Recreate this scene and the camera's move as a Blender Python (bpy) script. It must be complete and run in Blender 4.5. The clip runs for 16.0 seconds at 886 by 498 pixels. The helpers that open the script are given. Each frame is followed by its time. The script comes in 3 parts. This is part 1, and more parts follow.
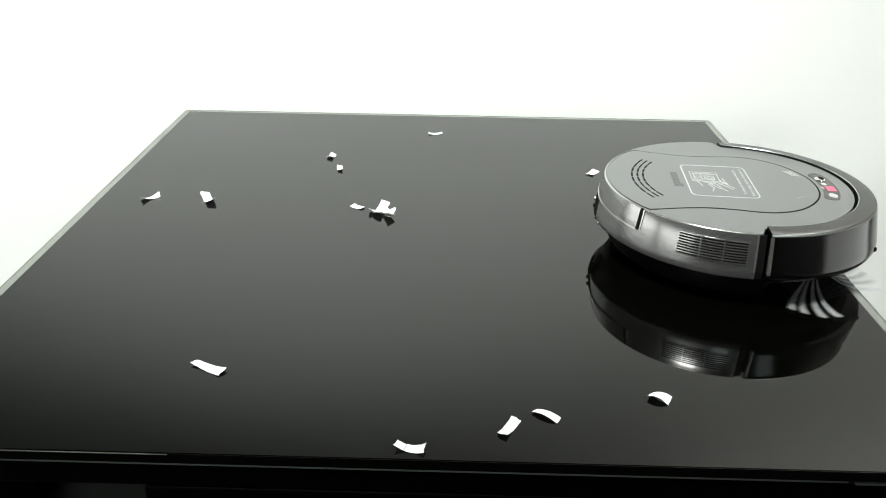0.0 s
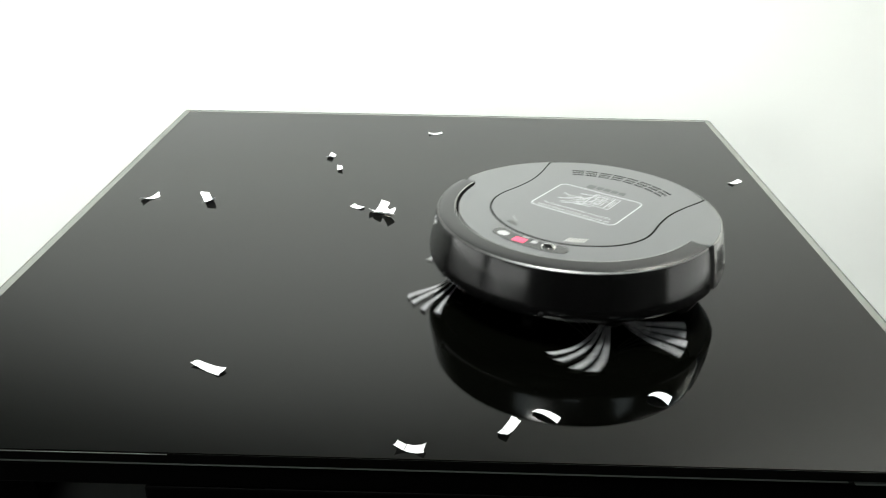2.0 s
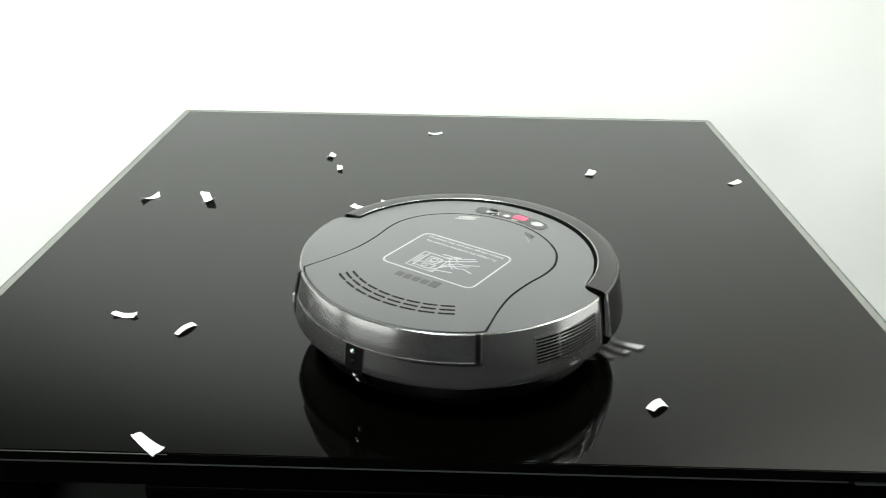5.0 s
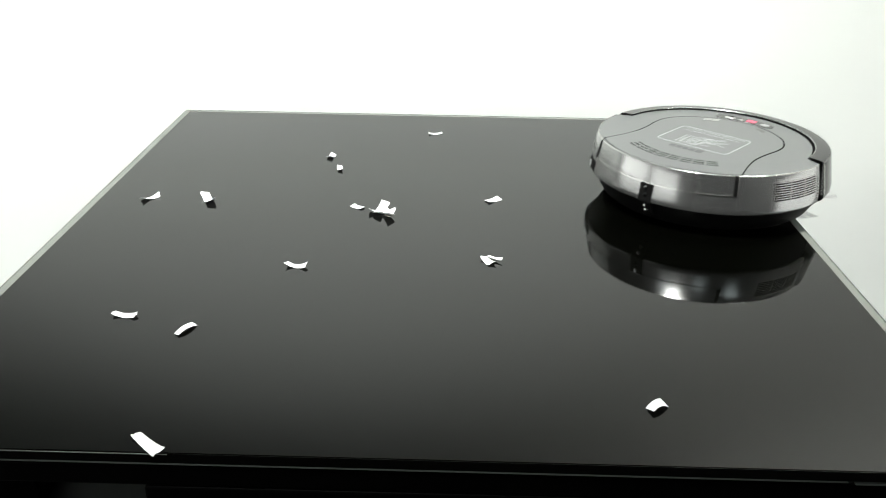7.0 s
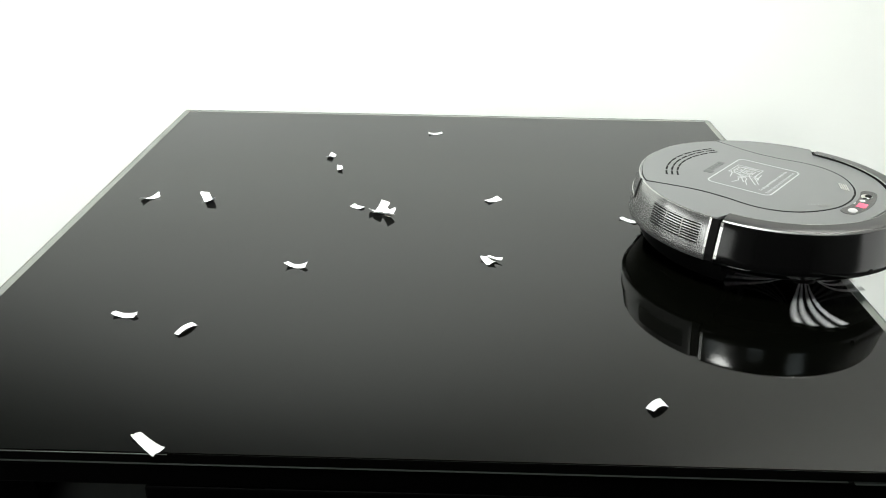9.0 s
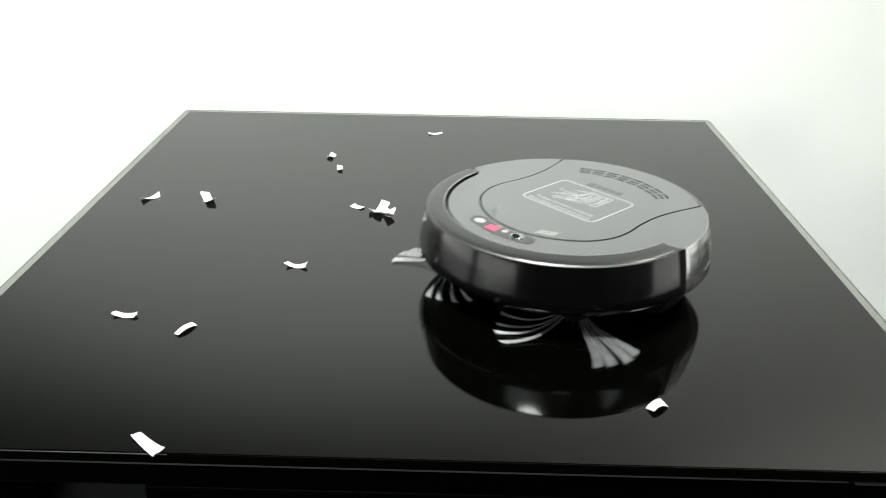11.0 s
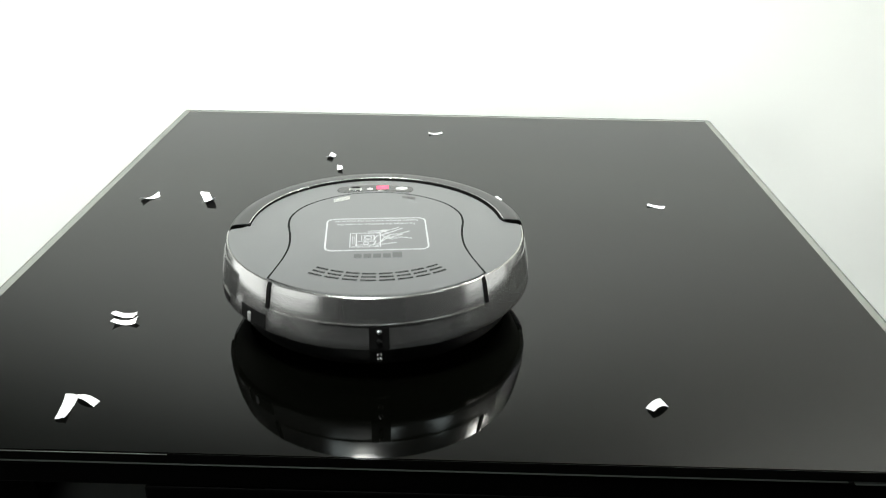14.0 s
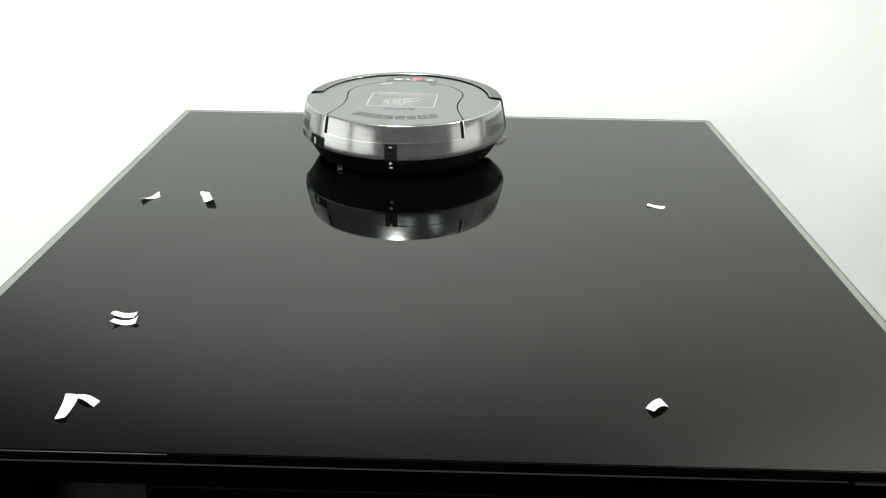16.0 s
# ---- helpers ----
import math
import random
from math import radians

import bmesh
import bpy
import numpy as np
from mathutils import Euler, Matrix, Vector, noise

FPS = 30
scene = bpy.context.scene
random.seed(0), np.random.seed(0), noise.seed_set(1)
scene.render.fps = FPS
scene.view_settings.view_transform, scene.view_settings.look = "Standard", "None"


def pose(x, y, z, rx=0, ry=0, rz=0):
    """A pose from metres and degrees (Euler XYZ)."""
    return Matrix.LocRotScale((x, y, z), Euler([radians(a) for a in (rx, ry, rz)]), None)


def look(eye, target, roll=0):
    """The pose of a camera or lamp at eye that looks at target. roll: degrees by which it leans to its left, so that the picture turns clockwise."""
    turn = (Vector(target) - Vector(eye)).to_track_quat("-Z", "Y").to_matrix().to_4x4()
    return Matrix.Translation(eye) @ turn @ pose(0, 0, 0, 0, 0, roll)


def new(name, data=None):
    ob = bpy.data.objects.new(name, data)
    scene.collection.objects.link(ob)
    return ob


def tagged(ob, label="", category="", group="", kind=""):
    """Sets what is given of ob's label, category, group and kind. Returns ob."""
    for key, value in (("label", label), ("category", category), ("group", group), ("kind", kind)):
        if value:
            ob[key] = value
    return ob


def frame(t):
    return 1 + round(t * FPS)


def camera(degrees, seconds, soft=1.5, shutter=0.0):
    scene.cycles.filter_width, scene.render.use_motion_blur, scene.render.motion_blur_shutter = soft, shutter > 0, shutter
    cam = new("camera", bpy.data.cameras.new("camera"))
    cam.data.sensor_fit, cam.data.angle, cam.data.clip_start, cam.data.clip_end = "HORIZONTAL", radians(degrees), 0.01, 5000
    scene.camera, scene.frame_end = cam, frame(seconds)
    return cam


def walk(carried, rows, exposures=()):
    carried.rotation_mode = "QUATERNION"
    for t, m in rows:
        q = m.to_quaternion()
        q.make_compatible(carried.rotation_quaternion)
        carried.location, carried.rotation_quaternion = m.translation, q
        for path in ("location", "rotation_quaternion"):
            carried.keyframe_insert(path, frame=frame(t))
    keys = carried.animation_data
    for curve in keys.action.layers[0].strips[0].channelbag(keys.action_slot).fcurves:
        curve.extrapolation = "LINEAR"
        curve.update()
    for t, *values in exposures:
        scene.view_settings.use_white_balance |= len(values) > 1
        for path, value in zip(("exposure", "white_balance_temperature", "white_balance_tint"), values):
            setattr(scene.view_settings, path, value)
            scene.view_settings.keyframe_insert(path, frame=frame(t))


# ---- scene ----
cam = camera(55.44, 16.0, soft=1.0, shutter=0.5)
TOP = 0.75                      # height of the table's glass
EYE = pose(0.0267, -1.1567, TOP + 0.5098, 90 - 25.72, 0, 0.985) @ pose(0, 0, 0, 0, 0, 0.886)
walk(cam, [(0.0, EYE), (16.0, EYE)], [(0.0, 0.0), (16.0, 0.0)])

# The vacuum's path: seconds, x, y and heading in degrees
PATH = [
    (0.0, 0.4005, -0.0778, -94.7), (0.2, 0.3967, -0.0762, -94.5), (0.5, 0.3360, -0.0714, -93.5), (0.8, 0.3088, -0.0853, -119.0),
    (1.0, 0.2941, -0.1017, -141.0), (1.2, 0.2725, -0.1085, -166.5), (1.5, 0.2472, -0.1088, -201.1), (1.7, 0.2260, -0.1277, -205.0),
    (2.0, 0.1790, -0.1832, -215.3), (2.5, 0.0893, -0.2968, -218.0), (3.0, -0.0051, -0.4073, -220.2), (3.1, -0.0255, -0.4267, -221.0),
    (3.2, -0.0397, -0.4408, -221.0), (3.3, -0.0316, -0.4338, -221.0), (3.4, -0.0185, -0.4196, -220.5), (3.5, 0.0023, -0.4020, -219.8),
    (3.6, 0.0139, -0.3853, -222.5), (3.7, 0.0098, -0.3802, -231.5), (4.0, -0.0016, -0.3522, -268.3), (4.2, 0.0024, -0.3307, -293.5),
    (4.6, 0.0078, -0.3247, -344.0), (5.0, 0.0280, -0.3176, -393.0), (5.3, 0.0664, -0.2812, -399.0), (6.3, 0.2874, -0.0311, -400.5),
    (6.6, 0.3437, 0.0332, -401.4), (7.0, 0.4197, 0.1169, -402.3), (7.1, 0.4341, 0.1329, -402.6), (7.2, 0.4311, 0.1309, -402.8),
    (7.3, 0.4159, 0.1157, -403.0), (7.5, 0.3853, 0.0799, -403.0), (7.7, 0.3836, 0.0683, -411.0), (8.0, 0.3682, 0.0466, -440.6),
    (8.2, 0.3634, 0.0329, -455.0), (8.5, 0.3520, 0.0065, -485.6), (8.7, 0.3886, -0.0216, -486.5), (8.8, 0.4108, -0.0378, -487.3),
    (8.9, 0.4341, -0.0550, -488.0), (9.0, 0.4503, -0.0686, -488.8), (9.1, 0.4412, -0.0620, -488.7), (9.2, 0.4280, -0.0489, -488.6),
    (9.5, 0.3795, -0.0065, -496.0), (9.9, 0.3482, -0.0034, -540.0), (10.3, 0.3078, -0.0368, -582.0), (11.3, 0.0956, -0.2300, -587.5),
    (11.6, 0.0289, -0.2854, -589.2), (12.0, -0.0630, -0.3600, -589.9), (12.2, -0.1114, -0.3934, -591.0), (12.3, -0.1336, -0.4105, -592.0),
    (12.4, -0.1477, -0.4216, -592.6), (12.5, -0.1397, -0.4171, -592.9), (12.6, -0.1255, -0.4035, -593.5), (12.7, -0.1063, -0.3883, -594.6),
    (12.8, -0.0922, -0.3742, -597.5), (13.0, -0.0953, -0.3620, -613.7), (13.5, -0.0886, -0.3132, -675.8), (13.7, -0.0780, -0.2923, -698.5),
    (13.8, -0.0750, -0.2822, -709.0), (14.0, -0.0675, -0.2528, -714.1), (14.5, -0.0757, -0.1113, -716.8), (15.0, -0.0810, 0.0277, -718.2),
    (15.5, -0.0798, 0.1689, -720.0), (16.0, -0.0720, 0.3125, -723.4),
]


def vacuum_pose(t):
    for a, b in zip(PATH, PATH[1:]):
        if t <= b[0]:
            k = (t - a[0]) / (b[0] - a[0])
            x, y, turn = (p + (q - p) * k for p, q in zip(a[1:], b[1:]))
            return pose(x, y, TOP, 0, 0, turn)


# ---- light ----
world = bpy.data.worlds.new("world")
scene.world = world
world.use_nodes = True
world.node_tree.nodes["Background"].inputs[0].default_value = (0.9, 0.95, 1.0, 1)
world.node_tree.nodes["Background"].inputs[1].default_value = 0.05
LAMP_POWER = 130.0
PANEL_POWER = 6.0
SIDE_GLOW = 2.1
# compact unseen lamp, added high over the camera, aimed at table and backdrop
spot = new("studio_lamp", bpy.data.lights.new("studio_lamp", "SPOT"))
spot.data.energy, spot.data.spot_size, spot.data.spot_blend, spot.data.shadow_soft_size = 425, radians(58), 1.0, 0.20
spot.data.color = (0.972, 1.0, 0.955)
spot.matrix_world = look((-0.25, -0.92, 2.52), (-0.24, 0.64, 0.42)) @ Matrix.Diagonal((1.85, 1, 1, 1))


# ---- materials ----
def material(name, colour, rough, metal=0.0, vary=0.08, scale=40.0, bump=0.0, fine=600.0, coat=0.0, ior=1.5, glow=0.0, rough_vary=0.08, spec=0.5):
    mat = bpy.data.materials.new(name)
    mat.use_nodes = True
    tree = mat.node_tree
    b = tree.nodes["Principled BSDF"]
    place = tree.nodes.new("ShaderNodeTexCoord")
    big, small = tree.nodes.new("ShaderNodeTexNoise"), tree.nodes.new("ShaderNodeTexNoise")
    big.inputs["Scale"].default_value, small.inputs["Scale"].default_value = scale, fine
    big.inputs["Detail"].default_value = 5
    for n in (big, small):
        tree.links.new(place.outputs["Object"], n.inputs["Vector"])
    ramp = tree.nodes.new("ShaderNodeMapRange")
    ramp.inputs["To Min"].default_value, ramp.inputs["To Max"].default_value = 1 - vary, 1 + vary
    tree.links.new(big.outputs["Fac"], ramp.inputs["Value"])
    mix = tree.nodes.new("ShaderNodeVectorMath")
    mix.operation = "SCALE"
    mix.inputs[0].default_value = colour
    tree.links.new(ramp.outputs["Result"], mix.inputs["Scale"])
    tree.links.new(mix.outputs["Vector"], b.inputs["Base Color"])
    rr = tree.nodes.new("ShaderNodeMapRange")
    rr.inputs["To Min"].default_value, rr.inputs["To Max"].default_value = rough * (1 - rough_vary), rough * (1 + rough_vary)
    tree.links.new(small.outputs["Fac"], rr.inputs["Value"])
    tree.links.new(rr.outputs["Result"], b.inputs["Roughness"])
    b.inputs["Metallic"].default_value = metal
    b.inputs["IOR"].default_value = ior
    b.inputs["Specular IOR Level"].default_value = spec
    b.inputs["Coat Weight"].default_value = coat
    if bump:
        bm_node = tree.nodes.new("ShaderNodeBump")
        bm_node.inputs["Strength"].default_value, bm_node.inputs["Distance"].default_value = bump, 0.0005
        tree.links.new(small.outputs["Fac"], bm_node.inputs["Height"])
        tree.links.new(bm_node.outputs["Normal"], b.inputs["Normal"])
    if glow:
        b.inputs["Emission Color"].default_value = (*colour, 1)
        b.inputs["Emission Strength"].default_value = glow
    return mat


PAPER_WALL = material("white_backdrop_paper", (0.79, 0.81, 0.785), 0.75, vary=0.02, scale=3, bump=0.05, fine=300)
PLASTER = material("grey_plaster", (0.24, 0.24, 0.235), 0.8, vary=0.03, scale=2, bump=0.1)
DARK_WALL = material("darkened_wall", (0.02, 0.02, 0.021), 0.9, vary=0.2, scale=6, bump=0.2)
CEILING = material("ceiling_tile", (0.035, 0.035, 0.036), 0.9, vary=0.03, scale=4)
CARPET = material("grey_floor", (0.016, 0.0163, 0.017), 0.7, vary=0.12, scale=8, bump=0.3)
GLASS = material("black_glass", (0.0008, 0.0009, 0.0006), 0.018, vary=0.2, scale=6, rough_vary=0.3, ior=1.42)
GROUND_EDGE = material("ground_glass_edge", (0.16, 0.17, 0.155), 0.16, vary=0.06, scale=20)
EDGE_LINE = material("dark_glass_arris", (0.012, 0.012, 0.012), 0.5, spec=0.15)
BLACK_WOOD = material("black_lacquer", (0.001, 0.001, 0.001), 0.45, vary=0.2, scale=12, spec=0.03)
SHELF_MAT = material("dark_grey_laminate", (0.034, 0.038, 0.036), 0.75, spec=0.15, vary=0.15, scale=15)
PLATE = material("grey_satin_paint", (0.130, 0.135, 0.137), 0.34, metal=0.25, vary=0.03, scale=30, bump=0.05, fine=2500)
SILVER = material("brushed_silver_paint", (0.33, 0.33, 0.328), 0.19, metal=0.88, vary=0.04, scale=30, bump=0.0, fine=2500)
BUMPER = material("black_satin_plastic", (0.002, 0.002, 0.002), 0.15, vary=0.1, scale=25, bump=0.02, fine=2500, ior=1.5)
BUMPER_TOP = material("dark_grey_satin_plastic", (0.020, 0.0205, 0.0205), 0.30, vary=0.1, scale=30, bump=0.04, fine=2500)
CHASSIS = material("black_matt_plastic", (0.0012, 0.0012, 0.0012), 0.5, vary=0.15, scale=25, spec=0.12)
GAP = material("dark_gap", (0.004, 0.004, 0.004), 0.7, spec=0.1)
# bright metal for edges, also for the painted edge highlights
EDGE_BRIGHT = material("bright_edge_metal", (0.62, 0.62, 0.6), 0.22, metal=0.9)
RIM = material("grey_metal_edge", (0.20, 0.20, 0.197), 0.42, metal=0.9)
PRINT = material("white_print", (0.40, 0.41, 0.42), 0.5, vary=0.08, scale=300)
GREY_PRINT = material("dark_grey_print", (0.058, 0.060, 0.062), 0.4)
PANEL = material("smoked_display_panel", (0.040, 0.041, 0.041), 0.22)
BUTTON = material("pale_grey_button", (0.32, 0.325, 0.325), 0.3)
CHROME = material("chrome", (0.75, 0.75, 0.74), 0.12, metal=1.0)
RED = material("red_led_display", (0.72, 0.06, 0.13), 0.3, glow=0.14, vary=0.25, scale=500)
BRISTLE = material("white_nylon_bristle", (0.42, 0.42, 0.43), 0.35, vary=0.15, scale=200)
RUBBER = material("black_rubber", (0.015, 0.015, 0.015), 0.65)
PAPER = material("white_paper", (0.86, 0.87, 0.88), 0.8, vary=0.03, scale=150)
INK = material("grey_ink", (0.22, 0.23, 0.25), 0.8)
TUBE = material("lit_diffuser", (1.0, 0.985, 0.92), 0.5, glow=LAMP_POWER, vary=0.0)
PANEL_GLOW = material("lit_panel_diffuser", (0.86, 1.0, 1.0), 0.5, glow=PANEL_POWER, vary=0.0)
FRAME_WHITE = material("white_enamel", (0.8, 0.8, 0.79), 0.4)


# glow of the panels added at the sides, the east ones dimmer
WEST_GLOW = material("west_glow_pane", (0.97, 0.99, 0.96), 0.5, glow=SIDE_GLOW, vary=0.0)
EAST_GLOW = material("east_glow_pane", (0.97, 0.99, 0.96), 0.5, glow=0.6 * SIDE_GLOW, vary=0.0)


# ---- building ----
def part(name, bm, mat, parent=None, label="", smooth=None):
    bmesh.ops.recalc_face_normals(bm, faces=bm.faces)
    me = bpy.data.meshes.new(name)
    bm.to_mesh(me)
    bm.free()
    me.materials.append(mat)
    if smooth:
        me.shade_smooth()
        me.set_sharp_from_angle(angle=radians(smooth))
    ob = new(name, me)
    if parent:
        ob.parent = parent
    if label:
        tagged(ob, label)
    return ob


def box(x0, y0, z0, x1, y1, z1, bevel=0.0):
    bm = bmesh.new()
    bmesh.ops.create_cube(bm, size=1)
    for v in bm.verts:
        v.co = ((x0 + x1) / 2 + v.co.x * (x1 - x0), (y0 + y1) / 2 + v.co.y * (y1 - y0), (z0 + z1) / 2 + v.co.z * (z1 - z0))
    if bevel:
        bmesh.ops.bevel(bm, geom=bm.edges[:], offset=bevel, segments=2, affect="EDGES", profile=0.5)
    return bm


def polar(r, a, z):
    """a: degrees, counter-clockwise from the front (+y)."""
    return (-r * math.sin(radians(a)), r * math.cos(radians(a)), z)


def sweep(profile, a0, a1, n):
    """A closed (r, z) outline swept round the upright axis from a0 to a1 degrees; capped where it doesn't close."""
    bm = bmesh.new()
    full = abs(a1 - a0) >= 359.9
    rows = [[bm.verts.new(polar(r, a0 + (a1 - a0) * i / n, z)) for r, z in profile] for i in range(n if full else n + 1)]
    m = len(profile)
    for i in range(n):
        p, q = rows[i], rows[(i + 1) % len(rows)]
        for j in range(m):
            bm.faces.new((p[j], p[(j + 1) % m], q[(j + 1) % m], q[j]))
    if not full:
        bm.faces.new(rows[0])
        bm.faces.new(rows[-1][::-1])
    return bm


def slab(points, z0, z1, bevel=0.0):
    """An outline of (x, y) points made into a plate from z0 to z1."""
    bm = bmesh.new()
    low = [bm.verts.new((x, y, z0)) for x, y in points]
    high = [bm.verts.new((x, y, z1)) for x, y in points]
    n = len(points)
    bm.faces.new(low[::-1])
    top = bm.faces.new(high)
    for i in range(n):
        bm.faces.new((low[i], low[(i + 1) % n], high[(i + 1) % n], high[i]))
    if bevel:
        bmesh.ops.bevel(bm, geom=list(top.edges), offset=bevel, segments=2, affect="EDGES", profile=0.5)
    return bm


def dome(x, y, z, rx, ry, h, n=20):
    bm = bmesh.new()
    bmesh.ops.create_uvsphere(bm, u_segments=n, v_segments=10, radius=1)
    for v in bm.verts:
        v.co = (x + v.co.x * rx, y + v.co.y * ry, z + v.co.z * h)
    return bm


def rounded(x0, y0, x1, y1, r, n=6):
    pts = []
    for cx, cy, a in ((x1 - r, y1 - r, 0), (x0 + r, y1 - r, 90), (x0 + r, y0 + r, 180), (x1 - r, y0 + r, 270)):
        pts += [(cx + r * math.cos(radians(a + 90 * i / n)), cy + r * math.sin(radians(a + 90 * i / n))) for i in range(n + 1)]
    return pts


def ribbon(points, width, z, height=0.0003, closed=False):
    """A thin raised line of that width along (x, y) points."""
    bm = bmesh.new()
    n = len(points)
    rows = []
    for i, (x, y) in enumerate(points):
        a = points[(i - 1) % n] if closed or i else points[i]
        b = points[(i + 1) % n] if closed or i < n - 1 else points[i]
        d = Vector((b[0] - a[0], b[1] - a[1])).normalized()
        ox, oy = -d.y * width / 2, d.x * width / 2
        rows.append([bm.verts.new(c) for c in ((x - ox, y - oy, z), (x - ox, y - oy, z + height), (x + ox, y + oy, z + height), (x + ox, y + oy, z))])
    for i in range(n if closed else n - 1):
        p, q = rows[i], rows[(i + 1) % n]
        for j in range(4):
            bm.faces.new((p[j], p[(j + 1) % 4], q[(j + 1) % 4], q[j]))
    if not closed:
        bm.faces.new(rows[0])
        bm.faces.new(rows[-1][::-1])
    return bm


def smooth_line(points, steps=8):
    """Catmull-Rom through (x, y) points."""
    out = []
    for i in range(len(points) - 1):
        p = [Vector(points[min(max(i + k, 0), len(points) - 1)]) for k in (-1, 0, 1, 2)]
        for s in range(steps):
            t = s / steps
            out.append(tuple(0.5 * (2 * p[1] + (p[2] - p[0]) * t + (2 * p[0] - 5 * p[1] + 4 * p[2] - p[3]) * t * t + (3 * p[1] - p[0] - 3 * p[2] + p[3]) * t ** 3)))
    return out + [points[-1]]


def joined(bms):
    bm = bmesh.new()
    for b in bms:
        me = bpy.data.meshes.new("piece")
        b.to_mesh(me)
        b.free()
        bm.from_mesh(me)
        bpy.data.meshes.remove(me)
    return bm


# ---- room ----
def room():
    def wall(name, mat, label, *b):
        return tagged(part(name, box(*b), mat), label, "wall", kind="structure")
    wall("wall_north", PLASTER, "plain grey painted room wall", -1.55, 0.90, 0, 1.95, 1.02, 2.6)
    # unseen wall behind the camera, made dark so the bumper reflects black
    wall("wall_south", DARK_WALL, "unseen wall of the room, darkened to keep reflections black", -1.55, -4.62, 0, 1.95, -4.5, 2.6)
    west = [box(-1.67, -4.62, 0, -1.55, -2.4, 2.6), box(-1.67, -2.4, 0, -1.55, -0.8, 0.5), box(-1.67, -2.4, 1.12, -1.55, -0.8, 2.6),
            box(-1.67, -0.8, 0, -1.55, -0.7, 2.6), box(-1.67, -0.7, 0, -1.55, 0.45, 0.06), box(-1.67, -0.7, 1.12, -1.55, 0.45, 2.6), box(-1.67, 0.45, 0, -1.55, 1.02, 2.6)]
    east = [box(1.95, -4.62, 0, 2.07, -1.1, 2.6), box(1.95, -1.1, 0, 2.07, 0.45, 0.06), box(1.95, -1.1, 1.12, 2.07, 0.45, 2.6), box(1.95, 0.45, 0, 2.07, 1.02, 2.6)]
    tagged(part("wall_west", joined(west), PLASTER), "plain grey painted wall with two openings for added glow panels", "wall", kind="structure")
    tagged(part("wall_east", joined(east), PLASTER), "plain grey painted wall with an opening for an added glow panel", "wall", kind="structure")
    # unseen glowing panels, added to brighten the vacuum's sides by reflection
    side_glow("window_1", -1.67, -1.55, -0.7, 0.45, 0.06, 1.12, WEST_GLOW)
    side_glow("window_2", -1.67, -1.55, -2.4, -0.8, 0.5, 1.12, WEST_GLOW)
    side_glow("window_3", 1.95, 2.07, -1.1, 0.45, 0.06, 1.12, EAST_GLOW)
    tagged(part("floor", box(-1.55, -4.5, -0.1, 1.95, 0.90, 0), CARPET), "plain dark grey floor of the room", "floor", kind="structure")
    tagged(part("ceiling", box(-1.67, -4.62, 2.6, 2.07, 1.02, 2.7), CEILING), "plain dark painted ceiling", "ceiling", kind="structure")
    # hanging backdrop paper, slightly wavy, with one upright crease
    bm = bmesh.new()
    nx, nz = 300, 160

    def back(x, z):
        y = 0.64 + 0.008 * math.sin(2.1 * x + 0.6)
        side = min(1.0, max(0.0, (x - 0.70) / 0.25))
        y += 0.005 * side * min(1.0, max(0.0, (0.78 - z) / 0.2)) * math.sin((z - 0.16) / 0.13 + 1.2 * x)
        # a facet beside the table's corner that ends in an upright crease
        edge = 0.727 - 0.06 * (z - 0.57)
        fade = min(1.0, max(0.0, (0.73 - z) / 0.12))
        if 0.56 < x < edge:
            y += 0.007 * fade * (x - 0.56) / (edge - 0.56)
        elif x >= edge:
            y += 0.007 * fade * max(0.0, 1 - (x - edge) / 0.11)
        return y
    sheets = []
    for off in (0.0, 0.0015):
        sheets.append([[bm.verts.new((-1.54 + 3.48 * i / nx, back(-1.54 + 3.48 * i / nx, 2.58 * j / nz + 0.004) + off, 2.58 * j / nz + 0.004)) for j in range(nz + 1)] for i in range(nx + 1)])
    for g in sheets:
        for i in range(nx):
            for j in range(nz):
                bm.faces.new((g[i][j], g[i + 1][j], g[i + 1][j + 1], g[i][j + 1]))
    f, g = sheets
    for i in range(nx):
        for j in (0, nz):
            bm.faces.new((f[i][j], f[i + 1][j], g[i + 1][j], g[i][j]))
    for j in range(nz):
        for i in (0, nx):
            bm.faces.new((f[i][j], f[i][j + 1], g[i][j + 1], g[i][j]))
    tagged(part("backdrop", bm, PAPER_WALL, smooth=30), "seamless white paper backdrop hung behind the table, slightly creased", "backdrop", kind="structure")


def side_glow(name, x0, x1, y0, y1, z0, z1, pane_mat):
    """An added glowing panel, out of view, in the opening of a side wall."""
    holder = tagged(new(name), "added unseen glow panel with a white frame", "window", kind="structure")
    mid = (x0 + x1) / 2
    t = 0.04
    part("window_frame", joined([box(x0, y0, z0, x1, y1, z0 + t), box(x0, y0, z1 - t, x1, y1, z1),
                                 box(x0, y0, z0 + t, x1, y0 + t, z1 - t), box(x0, y1 - t, z0 + t, x1, y1, z1 - t)]), FRAME_WHITE, holder)
    part("pane", box(mid - 0.003, y0 + t + 0.001, z0 + t + 0.001, mid + 0.003, y1 - t - 0.001, z1 - t - 0.001), pane_mat, holder, "bright glowing pane")


